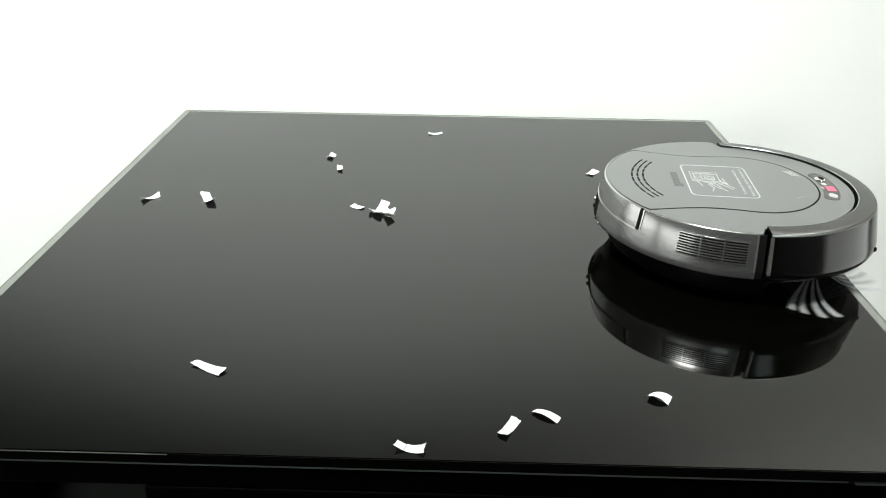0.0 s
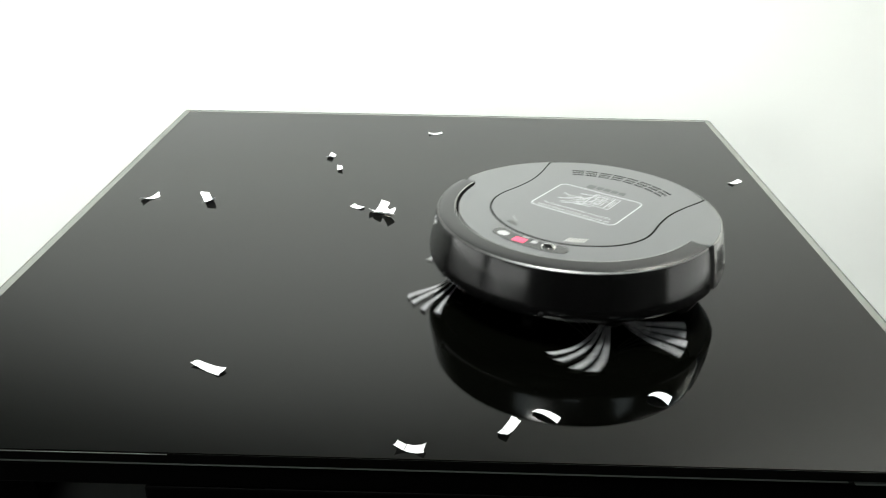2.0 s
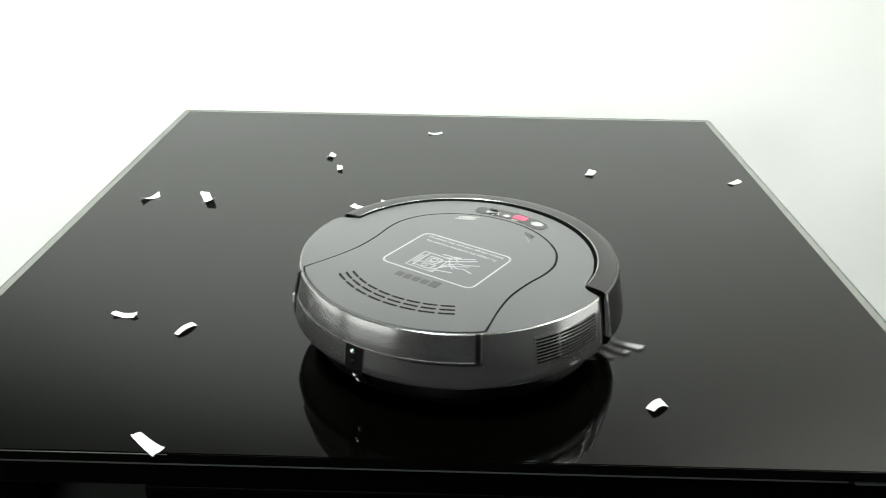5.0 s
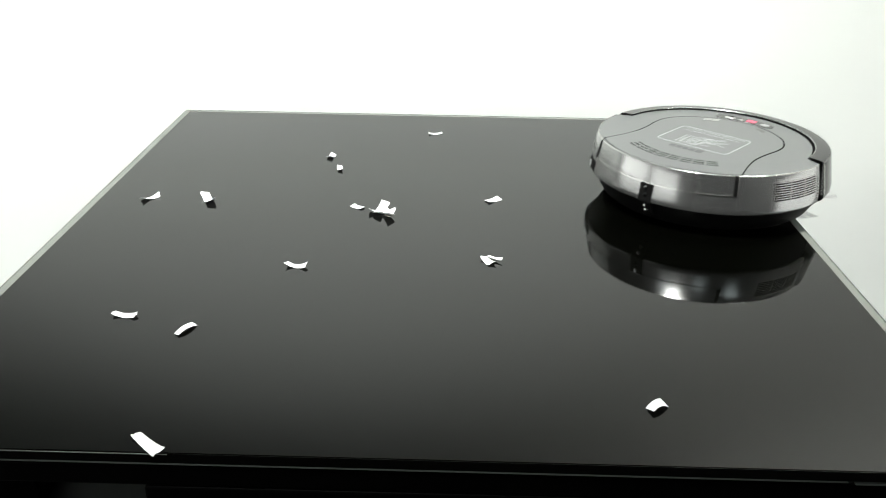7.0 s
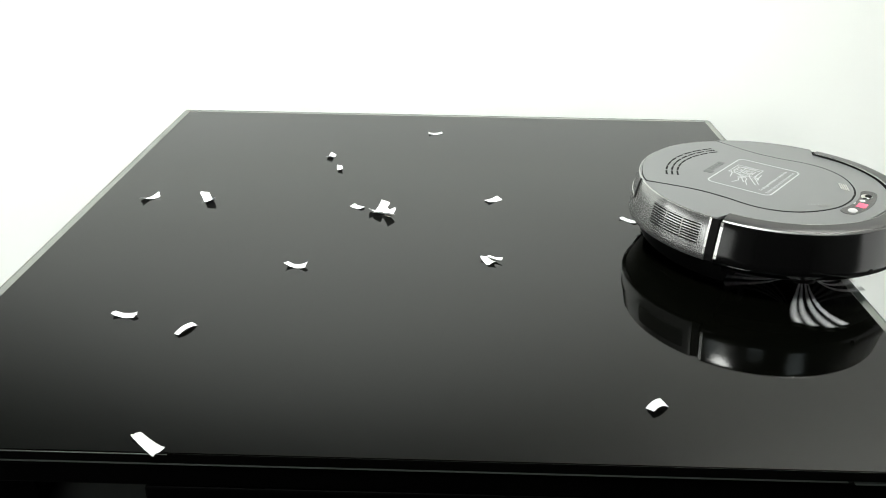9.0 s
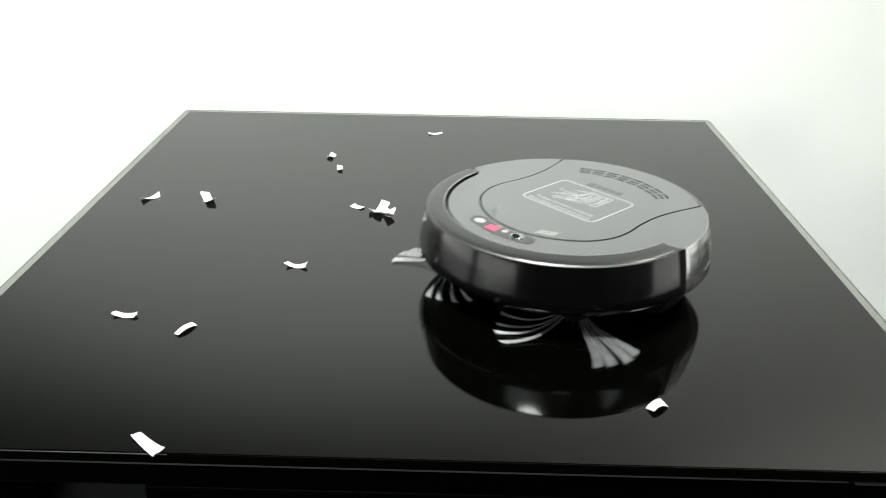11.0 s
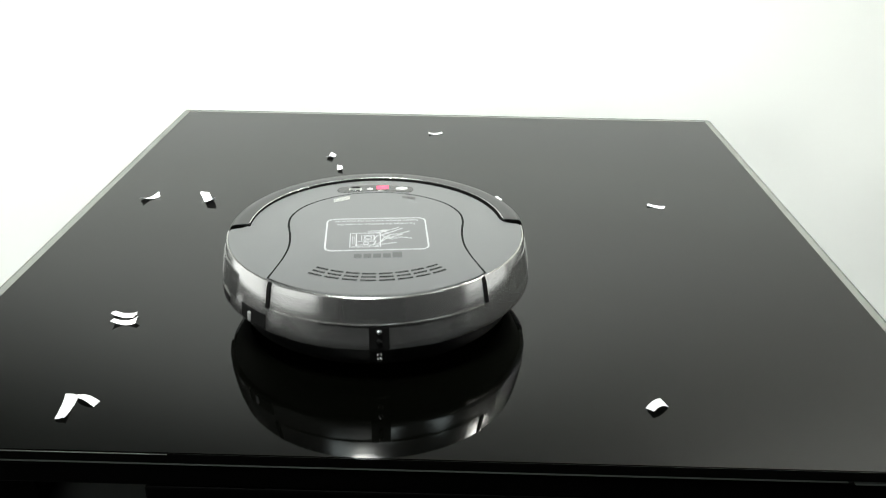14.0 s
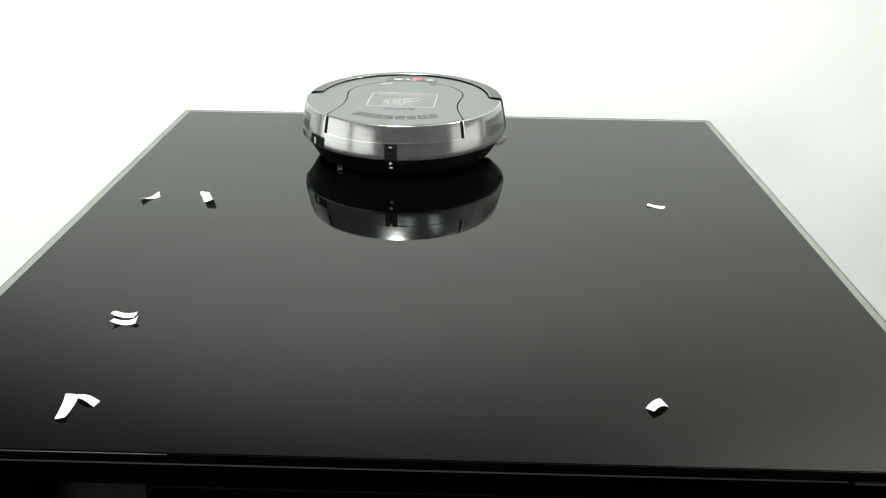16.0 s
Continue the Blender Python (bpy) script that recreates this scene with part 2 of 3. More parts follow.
def ceiling_light(x, y, wide, deep, glow_mat, label, group=""):
    light = tagged(new("ceiling_light"), label, "ceiling light", group)
    light.location = (x, y, 2.6)
    w, d = wide / 2, deep / 2
    part("frame", joined([box(-w - 0.03, -d - 0.03, -0.035, w + 0.03, -d, 0, 0.002), box(-w - 0.03, d, -0.035, w + 0.03, d + 0.03, 0, 0.002),
                          box(-w - 0.03, -d + 0.001, -0.035, -w, d - 0.001, 0, 0.002), box(w, -d + 0.001, -0.035, w + 0.03, d - 0.001, 0, 0.002)]), FRAME_WHITE, light)
    part("diffuser", box(-w + 0.001, -d + 0.002, -0.022, w - 0.001, d - 0.002, -0.006), glow_mat, light, "glowing diffuser")
    return light


def ceiling_lights():
    row = "ceiling lights behind the table's front"
    for x, y, deep in ((-0.67, -1.15, 0.42), (0.26, -1.78, 0.34), (1.36, -1.30, 0.70)):
        ceiling_light(x, y, 0.38, deep, PANEL_GLOW, "flat ceiling panel light with a bluish white diffuser", row)
    # added out of view to brighten the backdrop's upper right
    ceiling_light(1.25, 0.22, 0.20, 0.50, TUBE, "unseen long ceiling light with a warm diffuser, added to brighten the backdrop")


# ---- table ----
TX, TY = 0.5435, 0.5435


def table():
    base = tagged(new("glass_table"), "square table with a glossy black glass top and black lacquered base", "table")
    t = 0.011
    part("front_edge", box(-TX, -TY - 0.0024, TOP - t, TX, -TY - 0.0012, TOP - 0.0004, 0.0004), GLASS, base, "black front edge of the glass")
    part("glass_top", box(-TX + 0.0107, -TY - 0.0011, TOP - t, TX - 0.0107, TY - 0.0107, TOP, 0.0006), GLASS, base, "glossy black glass pane")
    for s in (-1, 1):
        part("ground_edge", box(min(s * TX, s * (TX - 0.0105)), -TY - 0.0011, TOP - t, max(s * TX, s * (TX - 0.0105)), TY, TOP - 0.0003, 0.0012), GROUND_EDGE, base, "greyish ground glass edge")
        x = s * (TX + 0.0026)
        part("edge_trim", box(min(x, s * (TX + 0.0002)), -TY, TOP - t, max(x, s * (TX + 0.0002)), TY, TOP - 0.002), EDGE_LINE, base, "thin dark edge line")
    part("ground_edge", box(-TX + 0.0107, TY - 0.0105, TOP - t, TX - 0.0107, TY, TOP - 0.0003, 0.0012), GROUND_EDGE, base, "greyish ground glass edge")
    part("edge_trim", box(-TX, TY + 0.0002, TOP - t, TX, TY + 0.0034, TOP - 0.001), EDGE_LINE, base, "thin dark edge line")
    part("front_seam", box(-TX, -TY - 0.0040, TOP - t - 0.0008, 0.39, -TY + 0.01, TOP - t - 0.0002, 0.0004), SHELF_MAT, base, "thin satin strip under the glass")
    part("front_seam", box(0.397, -TY - 0.0040, TOP - t - 0.0032, TX, -TY + 0.01, TOP - t - 0.0018, 0.0004), SHELF_MAT, base)
    # highlight on the front arris, painted as a pale strip at the left
    part("front_arris", box(-TX, -TY - 0.0030, TOP - 0.0010, -0.235, -TY - 0.0025, TOP - 0.0003), GROUND_EDGE, base, "pale strip standing for the highlight on the glass arris")
    zf = TOP - t - 0.0035
    part("top_frame", box(-TX + 0.004, -TY - 0.002, zf - 0.024, TX - 0.004, TY - 0.003, zf, 0.002), BLACK_WOOD, base)
    part("drawer_box", box(-0.262, -TY - 0.003, zf - 0.16, 0.392, TY - 0.1, zf - 0.0245, 0.003), BLACK_WOOD, base)
    part("drawer_rail", box(-0.03, -TY - 0.0045, zf - 0.040, 0.10, -TY + 0.004, zf - 0.0385, 0.0004), SHELF_MAT, base)
    for x in (-TX + 0.04, TX - 0.04):
        for y in (-TY + 0.20, TY - 0.04):
            part("leg", box(x - 0.03, y - 0.03, 0, x + 0.03, y + 0.03, zf - 0.0242, 0.003), BLACK_WOOD, base)
    part("shelf", box(-TX + 0.005, -TY - 0.02, 0.50, TX - 0.005, TY - 0.01, 0.52, 0.002), SHELF_MAT, base, "dark grey lower shelf")


# ---- robot vacuum ----
SHELL = [(0.1690, 0.1046), (0.1700, 0.1043), (0.1705, 0.1034), (0.1748, 0.082), (0.1772, 0.067), (0.1786, 0.056), (0.1793, 0.0500), (0.1789, 0.0478), (0.1765, 0.0464)]


def shell_r(z):
    for (r0, z0), (r1, z1) in zip(SHELL, SHELL[1:]):
        if z >= z1:
            return r0 + (r1 - r0) * (z0 - z) / (z0 - z1)
    return SHELL[-1][0]


def curved_patch(a0, a1, z0, z1, proud, n=10, m=5, depth=0.002):
    """A patch that follows the silver shell between two angles and heights."""
    prof = [(shell_r(z0 + (z1 - z0) * j / m) + proud, z0 + (z1 - z0) * j / m) for j in range(m + 1)]
    return sweep(prof + [(r - depth, z) for r, z in prof[::-1]], a0, a1, n)


def text_mesh(body, size, mat, parent, m, label):
    cu = bpy.data.curves.new("text", "FONT")
    cu.body, cu.size, cu.extrude, cu.align_x = body, size, 0.00008, "CENTER"
    ob = new("text", cu)
    me = bpy.data.meshes.new_from_object(ob.evaluated_get(bpy.context.evaluated_depsgraph_get()))
    bpy.data.objects.remove(ob)
    me.materials.clear()
    me.materials.append(mat)
    out = new("lettering", me)
    out.parent, out.matrix_basis = parent, m
    return tagged(out, label)


def side_brush(parent, x, name_turn):
    hub = part("side_brush", sweep([(0.0001, 0.030), (0.014, 0.030), (0.016, 0.026), (0.016, 0.021), (0.012, 0.018), (0.0001, 0.018)], 0, 360, 24), GAP, parent, "spinning side brush with white bristle tufts", smooth=40)
    rnd = random.Random(4)
    for k in range(12):
        a = 120 * (k // 4) + 13 * (k % 4) + rnd.uniform(-3, 3)
        reach = rnd.uniform(0.074, 0.086)
        bm = bmesh.new()
        for i in range(8):
            f = (i - 3.5) / 3.5
            pts = []
            for j in range(7):
                s = j / 6
                r = 0.010 + reach * s * rnd.uniform(0.985, 1.015)
                ang = a + name_turn * 10 * s * s + f * (0.8 + 0.9 * s)
                z = 0.0024 + 0.0236 * (1 - s) ** 3.2 + 0.0008 * (1 - f * f) * s
                pts.append(Vector(polar(r, ang, max(z, 0.0012))))
            w = 0.00042
            rows = []
            for j, p in enumerate(pts):
                d = (pts[min(j + 1, 6)] - pts[max(j - 1, 0)]).normalized()
                side = d.cross(Vector((0, 0, 1))).normalized() * w * (0.7 + 0.5 * j / 6)
                up = Vector((0, 0, 0.0006))
                rows.append([bm.verts.new(p + side), bm.verts.new(p + up), bm.verts.new(p - side)])
            for p, q in zip(rows, rows[1:]):
                for c in range(3):
                    bm.faces.new((p[c], p[(c + 1) % 3], q[(c + 1) % 3], q[c]))
        part("bristle_tuft", bm, BRISTLE, hub)
    return hub


LID = [(0.1115, -0.1225), (0.1075, -0.106), (0.1010, -0.080), (0.0965, -0.050), (0.0975, -0.018), (0.1015, 0.012), (0.1000, 0.036),
       (0.0900, 0.060), (0.0740, 0.0785), (0.0510, 0.0945), (0.0260, 0.1040), (0.0, 0.1070)]


def lid_outline(grow=0.0):
    right = smooth_line(LID, 6)
    pts = right + [(-x, y) for x, y in right[-2::-1]]
    a0 = math.degrees(math.atan2(0.1115, 0.1225))
    n = 24
    pts += [polar(0.1664, 180 - a0 + 2 * a0 * i / n, 0)[:2] for i in range(1, n)]
    c = [(x * (1 + grow / 0.11), y * (1 + grow / 0.12) if y > -0.11 else y) for x, y in pts]
    return c


BODY = Matrix.Diagonal((1.010, 1.010, 0.961))      # the drawn outlines brought to the vacuum's true size


def true_size(ob, turned):
    for child in ob.children:
        m = child.matrix_basis.copy()
        turn = turned @ m.to_3x3()
        child.data.transform((turn.inverted() @ BODY @ turn).to_4x4())
        m.translation = turned.inverted() @ BODY @ turned @ m.translation
        child.matrix_basis = m
        true_size(child, turn)


def robot_vacuum():
    top = tagged(new("robot_vacuum"), "round grey and silver robot vacuum with a black front bumper", "robot vacuum")
    # underside and running gear
    part("chassis", sweep([(0.0001, 0.072), (0.1565, 0.072), (0.1575, 0.070), (0.1575, 0.0465), (0.1735, 0.0462), (0.1700, 0.038), (0.1640, 0.027), (0.1590, 0.0175), (0.1530, 0.0125), (0.0001, 0.0125)], 84, 276, 96), CHASSIS, top, "black underside", smooth=35)
    part("chassis", sweep([(0.0001, 0.0715), (0.1560, 0.0715), (0.1570, 0.070), (0.1575, 0.0465), (0.1700, 0.0440), (0.1650, 0.0370), (0.1590, 0.0325), (0.0001, 0.0325)], -83.9, 83.9, 80), CHASSIS, top, "black underside behind the bumper", smooth=35)
    for s in (-1, 1):
        w = part("wheel", sweep([(0.012, -0.011), (0.030, -0.011), (0.033, -0.008), (0.033, 0.008), (0.030, 0.011), (0.012, 0.011)], 0, 360, 36), RUBBER, top, "black rubber drive wheel", smooth=40)
        w.matrix_basis = pose(s * 0.105, -0.005, 0.0331, 0, 90, 0)
        part("wheel_hub", sweep([(0.0001, -0.012), (0.0118, -0.012), (0.0118, 0.012), (0.0001, 0.012)], 0, 360, 20), CHASSIS, w)
    c = part("caster", sweep([(0.0001, -0.007), (0.011, -0.007), (0.0125, -0.004), (0.0125, 0.004), (0.011, 0.007), (0.0001, 0.007)], 0, 360, 24), RUBBER, top, "small front caster wheel", smooth=40)
    c.matrix_basis = pose(0, 0.10, 0.0126, 0, 90, 0)
    # silver rear shell
    inner = [(0.160, 0.0464), (0.158, 0.060), (0.158, 0.095), (0.160, 0.1004)]
    part("rear_shell", sweep(SHELL + inner, 91, 269, 120), SILVER, top, "brushed silver rear side wall", smooth=20)
    part("rear_rim", sweep([(0.1688, 0.1046), (0.1690, 0.1051), (0.1697, 0.1049), (0.1703, 0.1043), (0.1704, 0.1038), (0.1693, 0.1038)], 90.5, 269.5, 120), EDGE_BRIGHT, top, "bright polished rim", smooth=60)
    # top plate: wide behind, narrower inside the bumper
    pts = [(x, y + 0.0025) for x, y in (polar(0.1472, a, 0)[:2] for a in range(-84, 85, 2))]
    pts += [polar(0.1490, 86.6, 0)[:2], polar(0.1545, 88.2, 0)[:2], polar(0.1630, 88.8, 0)[:2], polar(0.1672, 89.4, 0)[:2]]
    pts += [polar(0.1685, a, 0)[:2] for a in range(91, 270, 2)]
    pts += [polar(0.1672, -89.4, 0)[:2], polar(0.1630, -88.8, 0)[:2], polar(0.1545, -88.2, 0)[:2], polar(0.1490, -86.6, 0)[:2]]
    part("gap_wall", sweep([(0.1400, 0.0725), (0.1464, 0.0725), (0.1464, 0.1003), (0.1400, 0.1003)], -90, 90, 90), GAP, top, "black inner wall of the gap")
    part("top_plate", slab(pts, 0.1005, 0.1050, 0.0010), PLATE, top, "satin grey top plate")
    # bumper
    bump = [(0.1481, 0.072), (0.1481, 0.1066), (0.1484, 0.1074), (0.1495, 0.1078), (0.1560, 0.1075), (0.1620, 0.1069), (0.1668, 0.1062), (0.1692, 0.1053), (0.1703, 0.1043), (0.1709, 0.1026), (0.1726, 0.0970), (0.1757, 0.0800),
            (0.1790, 0.0630), (0.1802, 0.0560), (0.1801, 0.0510), (0.1782, 0.0465), (0.1730, 0.0425), (0.1590, 0.0400), (0.1590, 0.060)]
    ahead = pose(0.0015, 0.0052, 0)      # the sprung bumper stands a little forward
    b = part("bumper", sweep(bump, -88.4, 88.4, 120), BUMPER, top, "satin black front bumper", smooth=35)
    b.matrix_basis = ahead
    # the inner top edge's highlight, put in as a bright strip
    part("inner_rim", sweep([(0.1482, 0.1072), (0.1484, 0.1079), (0.1489, 0.1082), (0.1493, 0.1081), (0.1491, 0.1075)], -87, 87, 100), EDGE_BRIGHT, b, "bright strip painted as the inner edge highlight", smooth=60)
    for lo, hi in ((-88.5, -87.3),):
        part("end_edge", sweep([(0.1711, 0.1030), (0.1729, 0.0970), (0.1761, 0.0800), (0.1797, 0.0610), (0.1806, 0.0550), (0.1745, 0.0550), (0.1720, 0.0800), (0.1695, 0.1000)], lo, hi, 3), EDGE_BRIGHT, b, "bright end strip of the bumper")
    part("bumper_rim", sweep([(0.1693, 0.1048), (0.1695, 0.1056), (0.1704, 0.1049), (0.1711, 0.1037), (0.1704, 0.1031)], -88.2, 88.2, 110), RIM, b, "fine bright bumper edge", smooth=60)
    part("bumper_top", sweep([(0.1493, 0.1073), (0.1496, 0.1082), (0.1560, 0.1079), (0.1620, 0.1073), (0.1668, 0.1066), (0.1689, 0.1057), (0.1689, 0.1048)], -88.2, 88.2, 110), BUMPER_TOP, b, "dark grey satin top of the bumper", smooth=35)
    part("bumper_lining", sweep([(0.1477, 0.072), (0.1483, 0.072), (0.1483, 0.1066), (0.1485, 0.1074), (0.1481, 0.1075), (0.1477, 0.1067)], -88, 88, 90), GAP, b, "black inner wall of the bumper")
    for a, z in ((-27, 0.0525), (18, 0.0520)):
        part("sensor_window", dome(*polar(0.1793, a, z), 0.0034, 0.0034, 0.0038, 14), GAP, b, "small dark sensor hole", smooth=60)
    # lid with its seam, skirt and slots
    part("lid_seam", slab(lid_outline(0.0022), 0.1046, 0.10522), GAP, top, "dark seam round the lid")
    lid = part("lid", slab(lid_outline(-0.0006), 0.1046, 0.1055, 0.0002), PLATE, top, "satin grey dust bin lid")
    part("lid_skirt", curved_patch(141.2, 218.8, 0.0772, 0.1041, 0.0008, 60, 6), SILVER, lid, "silver skirt of the lid", smooth=35)
    for a in (140.1, 219.9):
        part("slot", curved_patch(a - 0.75, a + 0.75, 0.0765, 0.1048, 0.0021, 3, 6), GAP, lid, "dark slot beside the lid")
        # lit outer bevel of each slot, drawn as a thin bright strip
        e = a - 1.05 if a < 180 else a + 1.05
        part("slot_edge", curved_patch(e - 0.28, e + 0.28, 0.0765, 0.1036, 0.0012, 2, 6), EDGE_BRIGHT, lid, "bright strip in place of the lit bevel of the slot")
    part("lid_crease", curved_patch(141.2, 218.8, 0.0760, 0.0771, 0.0016, 60, 1), EDGE_BRIGHT, lid, "bright lower edge")
    for r in (0.1190, 0.1264, 0.1338):
        for k in range(8):
            a0, w = 180 - 33.2 + 8.3 * k + 0.7, 6.9
            part("vent_slot", sweep([(r - 0.0013, 0.1052), (r + 0.0013, 0.1052), (r + 0.0013, 0.10568), (r - 0.0013, 0.10568)], a0, a0 + w, 4), GAP, lid)
    # sticker: frame, drawing and lettering
    z = 0.1057
    st = part("sticker_frame", ribbon(rounded(-0.0575, -0.0625, 0.0575, 0.0235, 0.009), 0.0019, z, 0.0002, True), PRINT, lid, "white printed frame of the instruction sticker")
    up = pose(0, 0, z + 0.0001, 0, 0, 180)
    text_mesh("To charge the batteries, connect the", 0.0062, PRINT, lid, up @ pose(0, -0.0090, 0), "white instruction lettering")
    text_mesh("battery charger and turn the power on", 0.0062, PRINT, lid, up @ pose(0, -0.0185, 0), "white instruction lettering")

    def line(points, width=0.0014):
        part("drawn_line", ribbon([(-x, -y) for x, y in points], width, z, 0.0002), PRINT, st)
    line([(-0.004, 0.018), (-0.004, 0.054), (0.030, 0.054), (0.030, 0.018), (-0.004, 0.018)])
    line([(0.003, 0.024), (0.003, 0.036), (0.017, 0.036), (0.017, 0.024), (0.003, 0.024)])
    line([(0.006, 0.027), (0.006, 0.033), (0.013, 0.033), (0.013, 0.027), (0.006, 0.027)], 0.0009)
    line([(0.001, 0.040), (0.022, 0.040), (0.024, 0.049), (0.004, 0.050), (0.001, 0.040)])
    line([(0.023, 0.020), (0.023, 0.052)])
    line([(-0.030, 0.006), (-0.008, 0.022), (0.000, 0.026), (0.004, 0.038)])
    line([(-0.026, 0.003), (-0.006, 0.016), (0.002, 0.017)])
    line([(-0.030, 0.022), (-0.010, 0.034), (-0.002, 0.046), (0.008, 0.051)])
    line([(-0.022, 0.044), (-0.006, 0.048), (0.002, 0.053)])
    line([(-0.012, 0.010), (-0.004, 0.012)], 0.0028)
    line([(-0.018, 0.036), (-0.010, 0.030), (-0.006, 0.024)])
    line([(0.0255, 0.026), (0.0255, 0.046)], 0.0007)
    line([(0.0275, 0.026), (0.0275, 0.046)], 0.0007)
    for cx, cy, r in ((0.010, 0.0300, 0.0042), (0.012, 0.0450, 0.0030)):
        line([(cx + r * math.cos(0.4 * q), cy + r * math.sin(0.4 * q)) for q in range(17)], 0.0009)
    line([(-0.040, 0.034), (-0.028, 0.030), (-0.020, 0.033), (-0.012, 0.028)])
    line([(-0.038, 0.014), (-0.026, 0.021), (-0.016, 0.023), (-0.008, 0.031), (-0.005, 0.040)])
    line([(-0.014, 0.020), (-0.008, 0.014), (0.001, 0.012), (0.010, 0.013)])
    # maker's mark as plain bars
    for x, w in ((0.0220, 0.0105), (0.0105, 0.0085), (0.000, 0.0085), (-0.0105, 0.0085), (-0.0210, 0.0085)):
        part("mark_bar", slab(rounded(x - w / 2, -0.0810, x + w / 2, -0.0715 if w < 0.010 else -0.0685, 0.001, 3), 0.1055, 0.10572), GREY_PRINT, lid)
    # icons beside the lid's edge
    for k in range(4):
        part("icon_bar", ribbon([(-0.0322, 0.0955 - 0.0030 * k), (-0.0525, 0.0850 - 0.0030 * k)], 0.0018, 0.1056, 0.0003), CHROME, lid)
        if k < 3:
            part("icon_bar", ribbon([(0.0335, 0.0945 - 0.0030 * k), (0.0490, 0.0865 - 0.0030 * k)], 0.0015, 0.1056, 0.0003), RIM, lid)
        part("icon_dot", dome(0.0415 + 0.003 * k, 0.0800 - 0.0030 * k, 0.1056, 0.0007, 0.0007, 0.0003, 8), PRINT, lid)
    # control panel
    arc = [polar(0.1368, a, 0)[:2] for a in range(-19, 18, 2)]
    tip = []
    for cx, cy, a0 in ((*polar(0.1268, 17, 0)[:2], 107), ):
        tip = [(cx + 0.0100 * math.cos(radians(a0 + q)), cy + 0.0100 * math.sin(radians(a0 + q))) for q in range(0, 181, 20)]
    cx, cy = polar(0.1268, -19, 0)[:2]
    tip2 = [(cx + 0.0100 * math.cos(radians(251 + q)), cy + 0.0100 * math.sin(radians(251 + q))) for q in range(0, 181, 20)]
    inn = [polar(0.1168, a, 0)[:2] for a in range(15, -18, -2)]
    pan = part("control_panel", slab(arc[1:-1] + tip + inn + tip2, 0.1046, 0.1056, 0.0003), PANEL, top, "dark smoked control panel")
    pan.matrix_basis = pose(-0.0025, -0.0032, 0)
    part("button", dome(0.0362, 0.1228, 0.1056, 0.0078, 0.0056, 0.0012), BUTTON, pan, "pale oval button", smooth=60)
    part("led_display", slab(rounded(0.0035, 0.1215, 0.0195, 0.1325, 0.001), 0.1050, 0.1059), RED, pan, "lit red number display")
    part("button", dome(-0.0050, 0.1225, 0.1056, 0.0042, 0.0036, 0.001), BUTTON, pan, "small pale button", smooth=60)
    part("knob", dome(-0.0235, 0.1225, 0.1056, 0.0088, 0.0072, 0.0022), CHROME, pan, "round chrome sensor knob", smooth=60)
    part("knob_centre", dome(-0.0235, 0.1237, 0.1066, 0.0066, 0.0048, 0.0016), GAP, pan, "dark knob centre", smooth=60)
    part("mark_bar", slab([(0.005, 0.1165), (0.013, 0.1165), (0.013, 0.1182), (0.005, 0.1182)], 0.1050, 0.10575), BUTTON, pan)
    # side vents with slats
    for s in (-1, 1):
        lo, hi = sorted((s * 94.5, s * 121.5))
        grille = part("side_vent", curved_patch(lo, hi, 0.0660, 0.0935, 0.0004, 24, 6), GAP, top, "dark side vent grille")
        for k in range(9):
            zc = 0.0660 + 0.0275 * k / 8
            part("slat", curved_patch(lo, hi, zc - 0.0007, zc + 0.0007, 0.0009, 24, 1), SILVER, grille)
        for k in range(4):
            ac = lo + (hi - lo) * k / 3
            part("slat", curved_patch(ac - 0.28, ac + 0.28, 0.0662, 0.0933, 0.0006, 2, 6), SILVER, grille)
        # black gap between shell and bumper
        part("bumper_joint", curved_patch(min(s * 88.0, s * 91.0), max(s * 88.0, s * 91.0), 0.0470, 0.1030, -0.0020, 4, 6), GAP, top)
        part("joint_edge", curved_patch(min(s * 91.0, s * 91.9), max(s * 91.0, s * 91.9), 0.0470, 0.1030, 0.0003, 2, 6), EDGE_BRIGHT, top)
    # charging contacts and sockets at the rear
    strip = part("contact_strip", sweep([(0.1780, 0.0750), (0.1797, 0.0600), (0.1806, 0.0500), (0.1800, 0.0462), (0.1745, 0.0370), (0.1660, 0.0240), (0.158, 0.0240), (0.158, 0.0750)], 176.9, 183.3, 6), GAP, top, "black charging contact strip")
    for r, zc in ((0.1800, 0.0700), (0.1806, 0.0585), (0.1775, 0.0405), (0.1725, 0.0315)):
        part("contact", dome(*polar(r, 180.1, zc), 0.0030, 0.0022, 0.0030, 14), GAP if zc == 0.0585 else CHROME, strip, "round metal contact", smooth=60)
    sock = part("socket", curved_patch(126.0, 139.3, 0.0470, 0.0665, 0.0006, 12, 5), GAP, top, "black recessed power socket")
    part("socket_flap", box(-0.0045, -0.003, -0.006, 0.0045, 0.003, 0.006, 0.001), BUTTON, sock).matrix_basis = pose(*polar(0.1785, 131, 0.0560), 0, 0, 130) @ Matrix.Diagonal((0.5, 0.7, 0.9, 1))
    jack = part("socket", curved_patch(107.5, 115.5, 0.0480, 0.0590, 0.0006, 8, 4), GAP, top, "small black side socket")
    part("socket_edge", curved_patch(107.2, 115.8, 0.0590, 0.0598, 0.0010, 8, 1), EDGE_BRIGHT, jack)
    left, right = side_brush(top, -1, -1), side_brush(top, 1, 1)
    true_size(top, Matrix.Identity(3))
    return top, left, right


# ---- paper scraps ----
SCRAPS = []


